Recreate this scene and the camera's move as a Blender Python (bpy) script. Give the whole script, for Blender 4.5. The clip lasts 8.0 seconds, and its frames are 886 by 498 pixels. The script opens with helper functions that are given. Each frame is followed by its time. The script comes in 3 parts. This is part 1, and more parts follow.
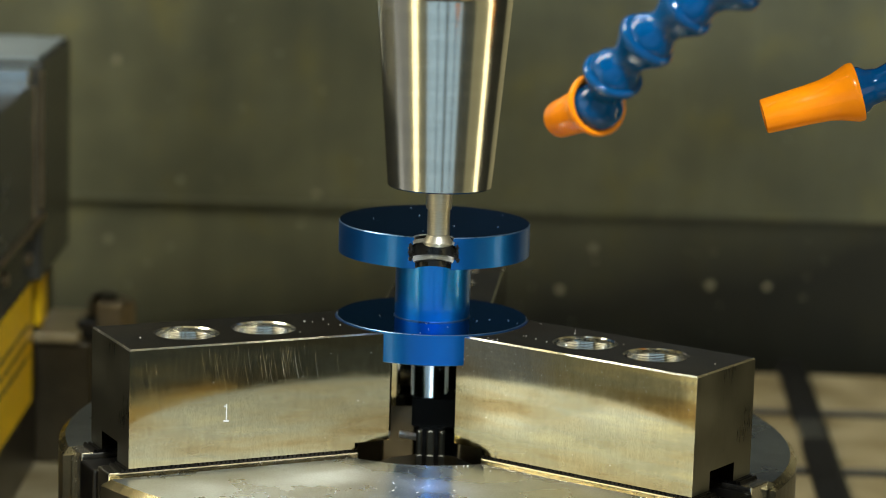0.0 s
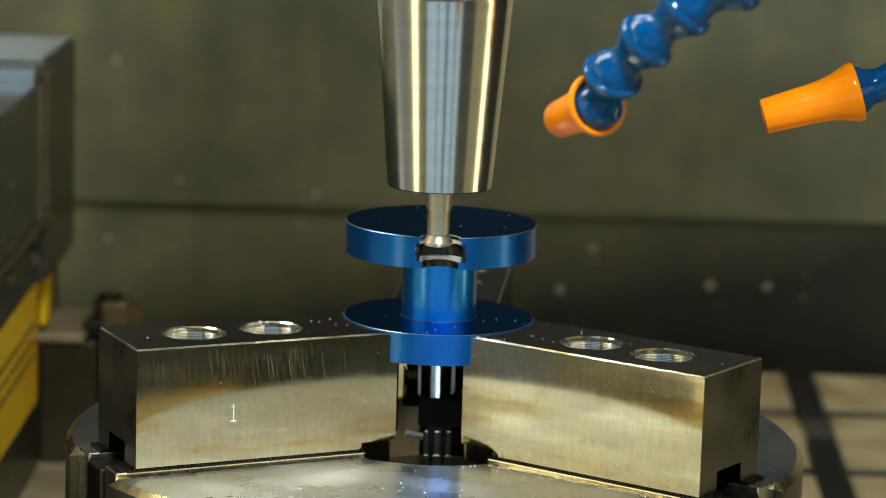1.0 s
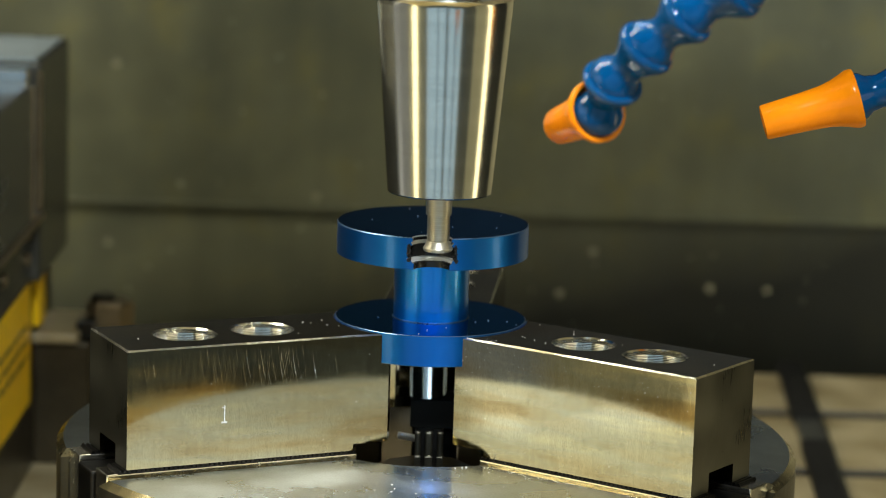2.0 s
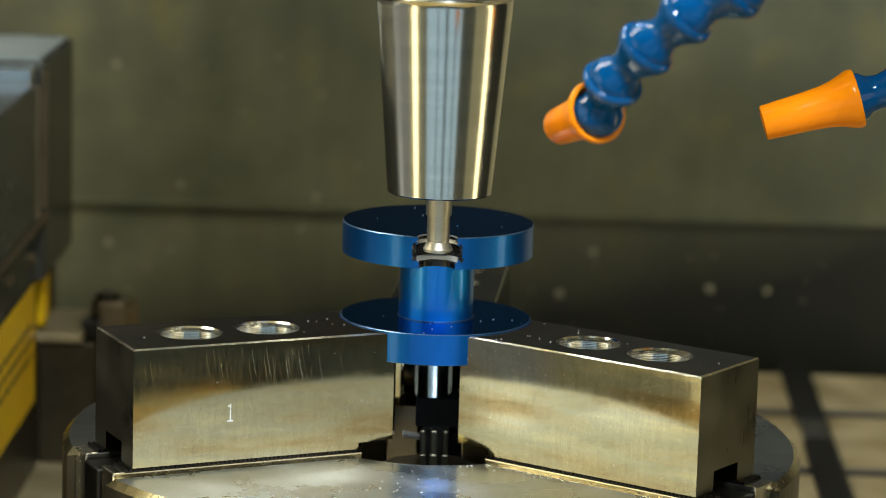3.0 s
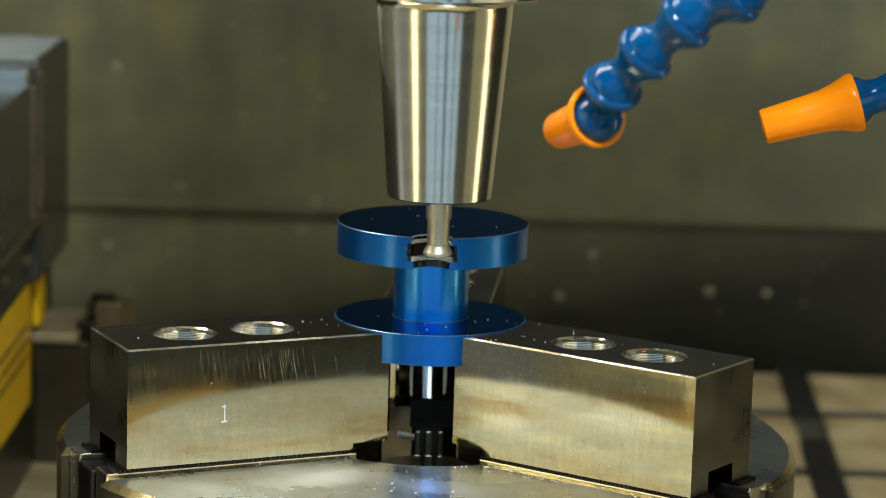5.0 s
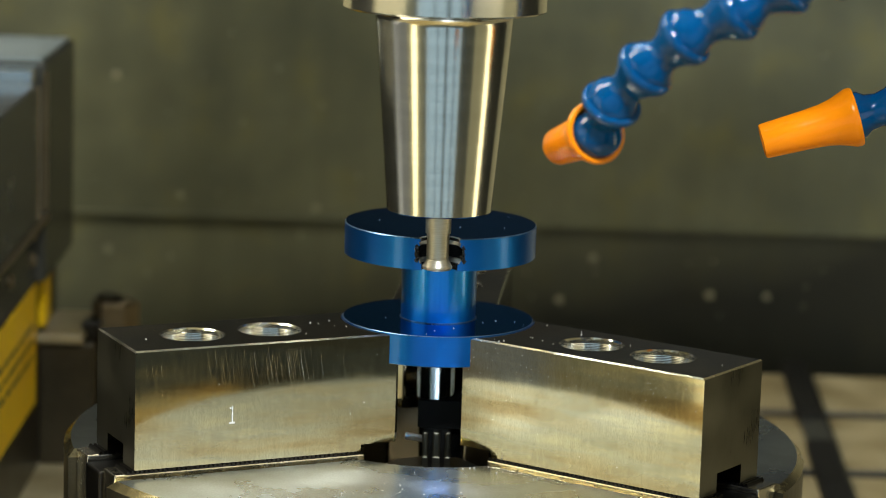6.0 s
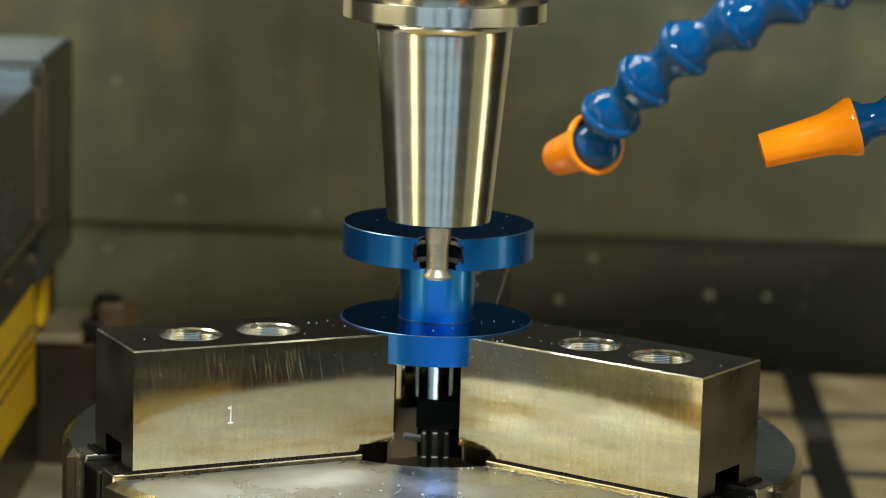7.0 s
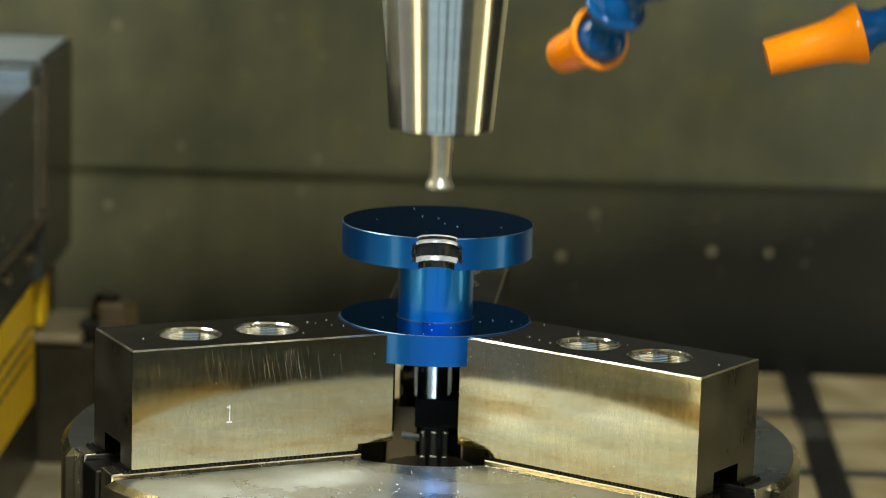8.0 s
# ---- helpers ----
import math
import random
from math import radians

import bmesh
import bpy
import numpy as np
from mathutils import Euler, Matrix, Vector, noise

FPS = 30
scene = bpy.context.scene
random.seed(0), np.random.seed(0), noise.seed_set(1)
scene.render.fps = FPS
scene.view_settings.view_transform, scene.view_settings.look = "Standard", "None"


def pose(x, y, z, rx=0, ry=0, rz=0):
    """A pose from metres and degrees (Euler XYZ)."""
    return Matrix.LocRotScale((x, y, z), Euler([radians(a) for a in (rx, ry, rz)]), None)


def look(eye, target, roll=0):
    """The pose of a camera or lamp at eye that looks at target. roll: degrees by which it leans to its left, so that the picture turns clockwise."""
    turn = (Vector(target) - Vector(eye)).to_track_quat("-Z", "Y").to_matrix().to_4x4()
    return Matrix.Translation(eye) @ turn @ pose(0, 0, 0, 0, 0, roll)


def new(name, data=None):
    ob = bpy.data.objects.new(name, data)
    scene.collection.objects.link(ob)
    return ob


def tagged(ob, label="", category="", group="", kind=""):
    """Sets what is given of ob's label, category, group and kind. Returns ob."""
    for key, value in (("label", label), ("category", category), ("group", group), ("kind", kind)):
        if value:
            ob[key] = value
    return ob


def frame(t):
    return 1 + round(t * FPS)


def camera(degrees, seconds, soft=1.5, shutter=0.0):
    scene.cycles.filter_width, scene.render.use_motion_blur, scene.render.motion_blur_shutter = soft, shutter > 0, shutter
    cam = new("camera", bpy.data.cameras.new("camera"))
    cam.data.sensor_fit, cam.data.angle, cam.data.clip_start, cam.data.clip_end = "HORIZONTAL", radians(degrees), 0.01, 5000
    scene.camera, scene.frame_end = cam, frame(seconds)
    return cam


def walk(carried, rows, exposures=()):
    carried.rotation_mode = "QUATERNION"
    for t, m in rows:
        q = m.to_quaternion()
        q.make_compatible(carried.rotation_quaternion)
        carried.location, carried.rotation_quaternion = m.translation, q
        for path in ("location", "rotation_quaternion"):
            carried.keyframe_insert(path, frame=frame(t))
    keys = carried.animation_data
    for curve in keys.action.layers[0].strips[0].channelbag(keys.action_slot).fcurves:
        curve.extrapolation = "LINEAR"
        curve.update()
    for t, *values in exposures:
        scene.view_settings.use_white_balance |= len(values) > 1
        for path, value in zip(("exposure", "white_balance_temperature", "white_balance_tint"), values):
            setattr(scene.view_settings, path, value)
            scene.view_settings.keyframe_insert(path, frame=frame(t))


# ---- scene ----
cam = camera(17.6, 8.0, soft=0.9, shutter=0.5)
EYE = pose(0.00298, -0.91509, 0.19059, 90 - 10.408, 0, 0) @ pose(0, 0, 0, 0, 0, 1.742)
walk(cam, [(0.0, EYE), (8.0, EYE)], exposures=[(0.0, 0.0), (8.0, 0.0)])
cam.data.dof.use_dof = True
cam.data.dof.focus_distance = 0.88
cam.data.dof.aperture_fstop = 13.0

# ---- world and lamps -------------------------------------------------------
world = bpy.data.worlds.new("workshop")
scene.world = world
world.use_nodes = True
world.node_tree.nodes["Background"].inputs[0].default_value = (0.5, 0.56, 0.6, 1)
world.node_tree.nodes["Background"].inputs[1].default_value = 0.02


def area_lamp(name, eye, target, sx, sy, watts, colour, label):
    data = bpy.data.lights.new(name, "AREA")
    data.shape, data.size, data.size_y, data.energy, data.color = "RECTANGLE", sx, sy, watts, colour
    ob = new(name, data)
    ob.matrix_world = look(eye, target)
    return tagged(ob, label, "lamp")


WARM, COOL = (1.0, 0.87, 0.48), (0.62, 0.86, 1.0)
area_lamp("door_light", (0.0, -1.24, 0.0), (0, 0, -0.05), 1.4, 0.95, 3.0, COOL, "cool daylight entering through the open machine door")
# added fill from upper front, lifts the nozzles and hoses
area_lamp("fill_lamp", (0.09, -0.60, 0.62), (0.05, 0.0, 0.0), 0.17, 0.08, 7.5, (0.90, 0.97, 1.0), "unseen white fill lamp, added to brighten the nozzles")
# unseen panels standing in for bright warm walls that jaws and chuck reflect
area_lamp("wall_glow", (-0.60, -0.36, 0.18), (0.05, -0.06, -0.02), 0.5, 0.28, 0.54, (1.0, 0.88, 0.56), "unseen warm panel standing in for bright walls reflected in the jaws")
area_lamp("wall_glow", (0.50, -0.52, 0.18), (-0.05, -0.06, -0.02), 0.5, 0.28, 0.47, (1.0, 0.91, 0.66), "unseen warm panel standing in for bright walls reflected in the jaws")
# low strips added to draw the warm stripes reflected in the holder
area_lamp("strip_lamp", (-0.53, -0.45, -0.16), (0, -0.03, 0.05), 0.12, 0.30, 0.36, WARM, "unseen narrow warm strip, added for the stripes reflected in the tool holder")
area_lamp("strip_lamp", (0.68, -0.10, -0.16), (0, -0.03, 0.05), 0.12, 0.30, 0.36, WARM, "unseen narrow warm strip, added for the stripes reflected in the tool holder")
area_lamp("ceiling_lamp", (-0.46, 0.05, 0.74), (-0.12, 0.05, 0.0), 0.25, 0.8, 12.2, (1.0, 0.97, 0.82), "long white lamp under the enclosure roof")

# ---- materials -------------------------------------------------------------
MM = 0.001


def nodes_of(name):
    m = bpy.data.materials.new(name)
    m.use_nodes = True
    t = m.node_tree
    return m, t, t.nodes["Principled BSDF"]


def coords(t, scale):
    c = t.nodes.new("ShaderNodeTexCoord")
    mp = t.nodes.new("ShaderNodeMapping")
    mp.inputs["Scale"].default_value = scale
    t.links.new(c.outputs["Object"], mp.inputs[0])
    return mp.outputs[0]


def noise_tex(t, scale, size, detail=4.0):
    n = t.nodes.new("ShaderNodeTexNoise")
    n.inputs["Scale"].default_value = size
    n.inputs["Detail"].default_value = detail
    t.links.new(coords(t, scale), n.inputs["Vector"])
    return n.outputs["Fac"]


def ramp(t, src, stops):
    r = t.nodes.new("ShaderNodeValToRGB")
    e = r.color_ramp.elements
    e[0].position, e[0].color = stops[0][0], (*stops[0][1], 1)
    e[1].position, e[1].color = stops[-1][0], (*stops[-1][1], 1)
    for p, c in stops[1:-1]:
        k = e.new(p)
        k.color = (*c, 1)
    t.links.new(src, r.inputs[0])
    return r.outputs[0]


def mixed(t, a, b, fac=0.5, mode="MULTIPLY"):
    n = t.nodes.new("ShaderNodeMix")
    n.data_type, n.blend_type = "RGBA", mode
    n.inputs[0].default_value = fac
    t.links.new(a, n.inputs[6])
    t.links.new(b, n.inputs[7])
    return n.outputs[2]


def grey(v):
    return (v, v, v)


def surface(name, dark, light, metal, r0, r1, grain=(1, 1, 1), size=300.0, bump=0.1, stain=30.0, coat=0.0, smear=(1, 1, 1), spec=0.5, shade=0.78, vary=0.75, film=0.12, sheen=None):
    """A two-scale surface: fine grain stretched along one axis, and broad stains."""
    m, t, b = nodes_of(name)
    fine = noise_tex(t, grain, size, 6.0)
    broad = noise_tex(t, smear, stain, 5.0)
    col = ramp(t, broad, [(0.3, dark), (0.7, light)])
    tint = ramp(t, fine, [(0.25, grey(shade)), (0.75, grey(1.0))])
    t.links.new(mixed(t, col, tint, 1.0), b.inputs["Base Color"])
    rough = mixed(t, ramp(t, broad, [(0.3, grey(r0)), (0.7, grey(r1))]), ramp(t, fine, [(0.2, grey(vary)), (0.8, grey(1.0))]), 1.0)
    t.links.new(rough, b.inputs["Roughness"])
    b.inputs["Metallic"].default_value = metal
    b.inputs["Coat Weight"].default_value = coat
    b.inputs["Coat Roughness"].default_value = film
    b.inputs["Specular IOR Level"].default_value = spec
    if sheen:
        b.inputs["Specular Tint"].default_value = (*sheen, 1)
    if bump:
        bp = t.nodes.new("ShaderNodeBump")
        bp.inputs["Strength"].default_value = bump
        bp.inputs["Distance"].default_value = 0.0002
        t.links.new(fine, bp.inputs["Height"])
        t.links.new(bp.outputs[0], b.inputs["Normal"])
    return m


def ground_steel():
    """Ground jaw steel: upright grinding streaks, smeared oil film and fine specks."""
    m, t, b = nodes_of("ground_steel")
    film = noise_tex(t, (0.3, 0.3, 1.9), 52.0, 6.0)
    streak = noise_tex(t, (1, 1, 0.18), 700.0, 6.0)
    fine = noise_tex(t, (1, 1, 0.22), 3200.0, 3.0)
    pit = noise_tex(t, (1, 1, 0.6), 3000.0, 3.0)
    col = ramp(t, film, [(0.34, (0.42, 0.33, 0.19)), (0.45, (0.51, 0.46, 0.33)), (0.54, (0.50, 0.49, 0.40)), (0.66, (0.70, 0.63, 0.43))])
    col = mixed(t, col, ramp(t, streak, [(0.3, grey(0.72)), (0.62, grey(1.0))]), 0.4)
    col = mixed(t, col, ramp(t, pit, [(0.32, grey(0.4)), (0.47, grey(1.0))]), 0.28)
    t.links.new(mixed(t, col, ramp(t, fine, [(0.25, grey(0.8)), (0.75, grey(1.0))]), 1.0), b.inputs["Base Color"])
    rough = mixed(t, ramp(t, film, [(0.3, grey(0.04)), (0.7, grey(0.075))]), ramp(t, streak, [(0.35, grey(0.0)), (0.75, grey(0.035))]), 1.0, "ADD")
    t.links.new(rough, b.inputs["Roughness"])
    b.inputs["Metallic"].default_value = 1.0
    bp = t.nodes.new("ShaderNodeBump")
    bp.inputs["Strength"].default_value = 0.014
    bp.inputs["Distance"].default_value = 0.0002
    t.links.new(mixed(t, streak, noise_tex(t, (1, 1, 0.5), 3600.0, 2.0), 0.5, "MIX"), bp.inputs["Height"])
    t.links.new(bp.outputs[0], b.inputs["Normal"])
    return m


def turned_face():
    """Lathe-turned chuck face: fine rings that smear reflections along the radius, and oily clouds."""
    m, t, b = nodes_of("turned_chuck_face")
    cloud = noise_tex(t, (1, 1, 1), 40.0, 6.0)
    speck = noise_tex(t, (1, 1, 1), 1500.0, 3.0)
    col = ramp(t, cloud, [(0.3, (0.54, 0.61, 0.66)), (0.7, (0.86, 0.94, 0.99))])
    t.links.new(mixed(t, col, ramp(t, speck, [(0.3, grey(0.8)), (0.6, grey(1.0))]), 0.6), b.inputs["Base Color"])
    t.links.new(ramp(t, cloud, [(0.3, grey(0.22)), (0.7, grey(0.35))]), b.inputs["Roughness"])
    b.inputs["Metallic"].default_value = 1.0
    b.inputs["Anisotropic"].default_value = 0.85
    t.links.new(coords(t, (1, 1, 0)), b.inputs["Tangent"])
    return m


M_FACE = turned_face()
M_JAW = ground_steel()
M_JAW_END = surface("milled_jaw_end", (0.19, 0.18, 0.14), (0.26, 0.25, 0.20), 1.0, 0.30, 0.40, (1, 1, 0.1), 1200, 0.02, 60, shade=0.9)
M_RIM = surface("worn_gold_rim", (0.24, 0.205, 0.11), (0.38, 0.325, 0.19), 1.0, 0.25, 0.35, (1, 1, 1), 600, 0.1, 60)
M_EDGE = surface("bright_edge_steel", (0.75, 0.71, 0.60), (0.82, 0.78, 0.67), 1.0, 0.2, 0.32, (1, 1, 1), 600, 0.1, 60)
M_CHUCK = surface("chuck_steel", (0.50, 0.58, 0.64), (0.70, 0.78, 0.84), 1.0, 0.11, 0.24, (1, 1, 1), 900, 0.05, 35)
M_BODY = surface("dark_chuck_body", (0.07, 0.065, 0.050), (0.13, 0.12, 0.09), 1.0, 0.38, 0.5, (1, 1, 6), 400, 0.06, 40)
M_DARKSTEEL = surface("blackened_steel", (0.03, 0.03, 0.03), (0.07, 0.065, 0.06), 1.0, 0.3, 0.45, (1, 1, 1), 500, 0.15, 40)
M_HOLDER = surface("polished_holder_steel", (0.70, 0.69, 0.63), (0.80, 0.79, 0.72), 1.0, 0.16, 0.20, (0.2, 0.2, 8), 700, 0.015, 60, smear=(0.25, 0.25, 5), vary=0.9)
M_SHANK = surface("carbide_shank", (0.44, 0.41, 0.33), (0.54, 0.51, 0.42), 0.95, 0.42, 0.52, (0.3, 0.3, 4), 900, 0.05, 80)
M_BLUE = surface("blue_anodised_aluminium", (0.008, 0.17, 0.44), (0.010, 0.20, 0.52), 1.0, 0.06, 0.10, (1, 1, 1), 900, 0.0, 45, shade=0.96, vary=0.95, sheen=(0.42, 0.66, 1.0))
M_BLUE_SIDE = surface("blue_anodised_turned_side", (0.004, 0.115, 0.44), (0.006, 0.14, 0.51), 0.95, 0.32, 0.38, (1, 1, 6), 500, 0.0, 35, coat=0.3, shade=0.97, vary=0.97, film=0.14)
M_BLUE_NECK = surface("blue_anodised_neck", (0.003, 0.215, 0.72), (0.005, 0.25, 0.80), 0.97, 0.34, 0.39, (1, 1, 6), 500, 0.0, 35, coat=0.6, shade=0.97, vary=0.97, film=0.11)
M_BORE = surface("bored_steel", (0.74, 0.73, 0.67), (0.86, 0.85, 0.79), 1.0, 0.15, 0.20, (0.6, 0.6, 2.5), 900, 0.0, 60, shade=0.9)
# edge highlight painted in as a paler blue on chamfers and foot ring
M_BLUE_EDGE = surface("blue_edge_highlight", (0.08, 0.17, 0.32), (0.14, 0.25, 0.42), 0.8, 0.3, 0.4, (1, 1, 1), 900, 0.05, 90)
M_ALU = surface("bare_aluminium", (0.86, 0.86, 0.85), (0.95, 0.95, 0.93), 0.55, 0.2, 0.3, (0.3, 0.3, 4), 900, 0.12, 160)
M_NOTCH_BLACK = surface("black_notch_aluminium", (0.006, 0.006, 0.007), (0.02, 0.02, 0.02), 0.3, 0.25, 0.4, (1, 1, 1), 900, 0.2, 200)
M_HOSE = surface("blue_hose_plastic", (0.0002, 0.056, 0.18), (0.0003, 0.068, 0.215), 0.0, 0.05, 0.08, (1, 1, 1), 300, 0.02, 20, spec=0.30)
M_ORANGE = surface("orange_nozzle_plastic", (1.0, 0.27, 0.003), (1.0, 0.29, 0.004), 0.0, 0.22, 0.28, (1, 1, 1), 60, 0.0, 20, spec=0.25)
M_TABLE = surface("worn_cast_iron", (0.27, 0.20, 0.085), (0.58, 0.50, 0.31), 0.15, 0.45, 0.6, (0.2, 1, 1), 400, 0.2, 28)
M_SLOT = surface("darkened_slot_iron", (0.10, 0.10, 0.09), (0.16, 0.15, 0.13), 0.6, 0.4, 0.6, (1, 1, 1), 300, 0.2, 30)
M_RUBBER = surface("black_rubber", (0.010, 0.010, 0.010), (0.018, 0.018, 0.017), 0.0, 0.75, 0.9, (1, 1, 1), 300, 0.1, 30, spec=0.1)
M_GREY = surface("grey_machine_paint", (0.045, 0.046, 0.04), (0.07, 0.07, 0.06), 0.0, 0.22, 0.32, (1, 1, 1), 200, 0.05, 15)
M_TOP = surface("top_lit_blue_grey", (0.22, 0.27, 0.29), (0.34, 0.40, 0.42), 0.3, 0.3, 0.45, (1, 0.1, 1), 300, 0.08, 25)
M_CAP = surface("milled_cap_steel", (0.74, 0.80, 0.84), (0.84, 0.90, 0.94), 1.0, 0.12, 0.2, (0.1, 1, 1), 300, 0.03, 25)
M_YELLOW = surface("yellow_plate", (0.95, 0.56, 0.005), (1.0, 0.65, 0.008), 0.0, 0.35, 0.5, (1, 1, 1), 200, 0.05, 25)
M_BLACK = surface("black_print", (0.012, 0.012, 0.012), (0.02, 0.02, 0.02), 0.0, 0.4, 0.5, (1, 1, 1), 200, 0.0, 25)
M_BRASS = surface("oily_brown_steel", (0.17, 0.13, 0.075), (0.30, 0.24, 0.15), 0.8, 0.35, 0.5, (1, 1, 1), 300, 0.1, 30)
M_RISER = surface("oily_dark_steel", (0.055, 0.045, 0.026), (0.10, 0.08, 0.045), 0.6, 0.4, 0.55, (1, 1, 1), 300, 0.1, 30)
M_DARK_PANEL = surface("black_panel", (0.006, 0.006, 0.006), (0.010, 0.010, 0.009), 0.0, 0.7, 0.8, (1, 1, 1), 100, 0.05, 6)
M_TRAY = surface("oily_tray_sheet", (0.30, 0.205, 0.06), (0.62, 0.47, 0.19), 0.2, 0.35, 0.5, (0.15, 1, 1), 60, 0.1, 14, smear=(0.5, 1.6, 1), shade=0.6)
M_PALE = surface("pale_reflected_paint", (0.48, 0.48, 0.50), (0.62, 0.62, 0.63), 0.3, 0.35, 0.5, (1, 1, 1), 200, 0.05, 10)
M_PAN = surface("olive_pan", (0.085, 0.085, 0.060), (0.125, 0.122, 0.085), 0.0, 0.5, 0.6, (1, 1, 1), 100, 0.05, 6)
M_DARKPAN = surface("dark_pan", (0.03, 0.03, 0.025), (0.05, 0.05, 0.04), 0.0, 0.5, 0.6, (1, 1, 1), 100, 0.05, 6)
M_WALL = surface("enclosure_paint", (0.52, 0.45, 0.26), (0.60, 0.53, 0.32), 0.0, 0.4, 0.5, (1, 1, 1), 100, 0.05, 6)
M_DROP = surface("dried_coolant", (0.17, 0.165, 0.11), (0.32, 0.30, 0.20), 0.0, 0.4, 0.5, (1, 1, 1), 300, 0.0, 50)
M_CHIP = surface("aluminium_chip", (0.8, 0.8, 0.8), (0.95, 0.95, 0.95), 0.2, 0.3, 0.4, (1, 1, 1), 900, 0.0, 90)


def cover_material(name, dark, light, painted_shade=False):
    """Oily cover sheet: cloudy stains, rusty blotches and faint runs; the lower one has shade painted in towards its
    lower right.
    """
    m, t, b = nodes_of(name)
    cloud = noise_tex(t, (1, 1, 1), 14.0, 8.0)
    blotch = noise_tex(t, (1, 1, 1), 38.0, 9.0)
    runs = noise_tex(t, (1, 1, 0.08), 70.0, 4.0)
    col = ramp(t, cloud, [(0.3, dark), (0.72, light)])
    col = mixed(t, col, ramp(t, blotch, [(0.35, (0.84, 0.85, 0.88)), (0.55, (0.97, 0.97, 0.95)), (0.75, (1.22, 1.14, 0.82))]), 1.0)
    col = mixed(t, col, ramp(t, runs, [(0.3, grey(0.82)), (0.7, grey(1.0))]), 0.8)
    # shade painted into the colour, deepening rightward and downward, edged by the cloud noise
    if painted_shade:
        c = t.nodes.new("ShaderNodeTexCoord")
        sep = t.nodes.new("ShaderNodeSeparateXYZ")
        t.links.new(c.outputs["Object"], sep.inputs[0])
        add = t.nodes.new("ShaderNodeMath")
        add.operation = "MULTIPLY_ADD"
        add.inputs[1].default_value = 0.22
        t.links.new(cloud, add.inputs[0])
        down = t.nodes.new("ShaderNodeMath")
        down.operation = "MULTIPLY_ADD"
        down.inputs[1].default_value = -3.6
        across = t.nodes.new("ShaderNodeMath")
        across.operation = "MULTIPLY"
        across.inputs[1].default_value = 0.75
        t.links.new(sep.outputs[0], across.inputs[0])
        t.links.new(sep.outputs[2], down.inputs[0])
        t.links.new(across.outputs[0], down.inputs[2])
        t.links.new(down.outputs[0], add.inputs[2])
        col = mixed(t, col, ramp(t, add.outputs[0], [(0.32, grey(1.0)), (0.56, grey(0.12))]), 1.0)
    t.links.new(col, b.inputs["Base Color"])
    t.links.new(ramp(t, blotch, [(0.3, grey(0.36)), (0.7, grey(0.52))]), b.inputs["Roughness"])
    b.inputs["Metallic"].default_value = 0.2
    return m


M_COVER = cover_material("cover_sheet", (0.088, 0.092, 0.057), (0.160, 0.163, 0.098))
# the lower sheet carries the painted shade
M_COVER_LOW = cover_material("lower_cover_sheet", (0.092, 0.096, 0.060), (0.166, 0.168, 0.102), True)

# ---- mesh helpers (all in millimetres) -------------------------------------


def part(name, bm, material, parent=None, label="", smooth=None):
    """Link a bmesh, given in millimetres, as one mesh object under parent."""
    bmesh.ops.recalc_face_normals(bm, faces=bm.faces)
    bmesh.ops.scale(bm, vec=(MM, MM, MM), verts=bm.verts)
    me = bpy.data.meshes.new(name)
    bm.to_mesh(me)
    bm.free()
    for mat in material if isinstance(material, (list, tuple)) else [material]:
        me.materials.append(mat)
    if smooth:
        me.shade_smooth()
        me.set_sharp_from_angle(angle=radians(smooth))
    ob = new(name, me)
    ob.parent = parent
    if label:
        ob["label"] = label
    return ob


def thing(name, label, category, x=0, y=0, z=0, rz=0, kind="", group=""):
    e = new(name)
    e.empty_display_size = 0.01
    e.matrix_world = pose(x * MM, y * MM, z * MM, 0, 0, rz)
    return tagged(e, label, category, group, kind)


def add_box(bm, x0, x1, y0, y1, z0, z1, bevel=0.0, m=None):
    r = bmesh.ops.create_cube(bm, size=1.0)
    vs = r["verts"]
    bmesh.ops.scale(bm, vec=(x1 - x0, y1 - y0, z1 - z0), verts=vs)
    bmesh.ops.translate(bm, vec=((x0 + x1) / 2, (y0 + y1) / 2, (z0 + z1) / 2), verts=vs)
    if bevel:
        es = list({e for v in vs for e in v.link_edges})
        vs = list({v for f in bmesh.ops.bevel(bm, geom=es, offset=bevel, segments=2, affect="EDGES", profile=0.5)["faces"] for v in f.verts} | {v for v in vs if v.is_valid})
    if m is not None:
        bmesh.ops.transform(bm, matrix=m, verts=vs)
    return bm


def box(x0, x1, y0, y1, z0, z1, bevel=0.0):
    return add_box(bmesh.new(), x0, x1, y0, y1, z0, z1, bevel)


def add_lathe(bm, profile, n=64, m=None, closed=False):
    """Turn (radius, z) points round the z axis."""
    rings = []
    for r, z in profile:
        if r < 1e-6:
            rings.append([bm.verts.new((0, 0, z))])
        else:
            rings.append([bm.verts.new((r * math.cos(2 * math.pi * k / n), r * math.sin(2 * math.pi * k / n), z)) for k in range(n)])
    pairs = list(zip(rings, rings[1:]))
    if closed:
        pairs.append((rings[-1], rings[0]))
    for a, b in pairs:
        for k in range(n):
            j = (k + 1) % n
            if len(a) == 1 and len(b) == 1:
                continue
            if len(a) == 1:
                bm.faces.new((a[0], b[k], b[j]))
            elif len(b) == 1:
                bm.faces.new((a[k], a[j], b[0]))
            else:
                bm.faces.new((a[k], a[j], b[j], b[k]))
    if m is not None:
        bmesh.ops.transform(bm, matrix=m, verts=[v for r in rings for v in r])
    return bm


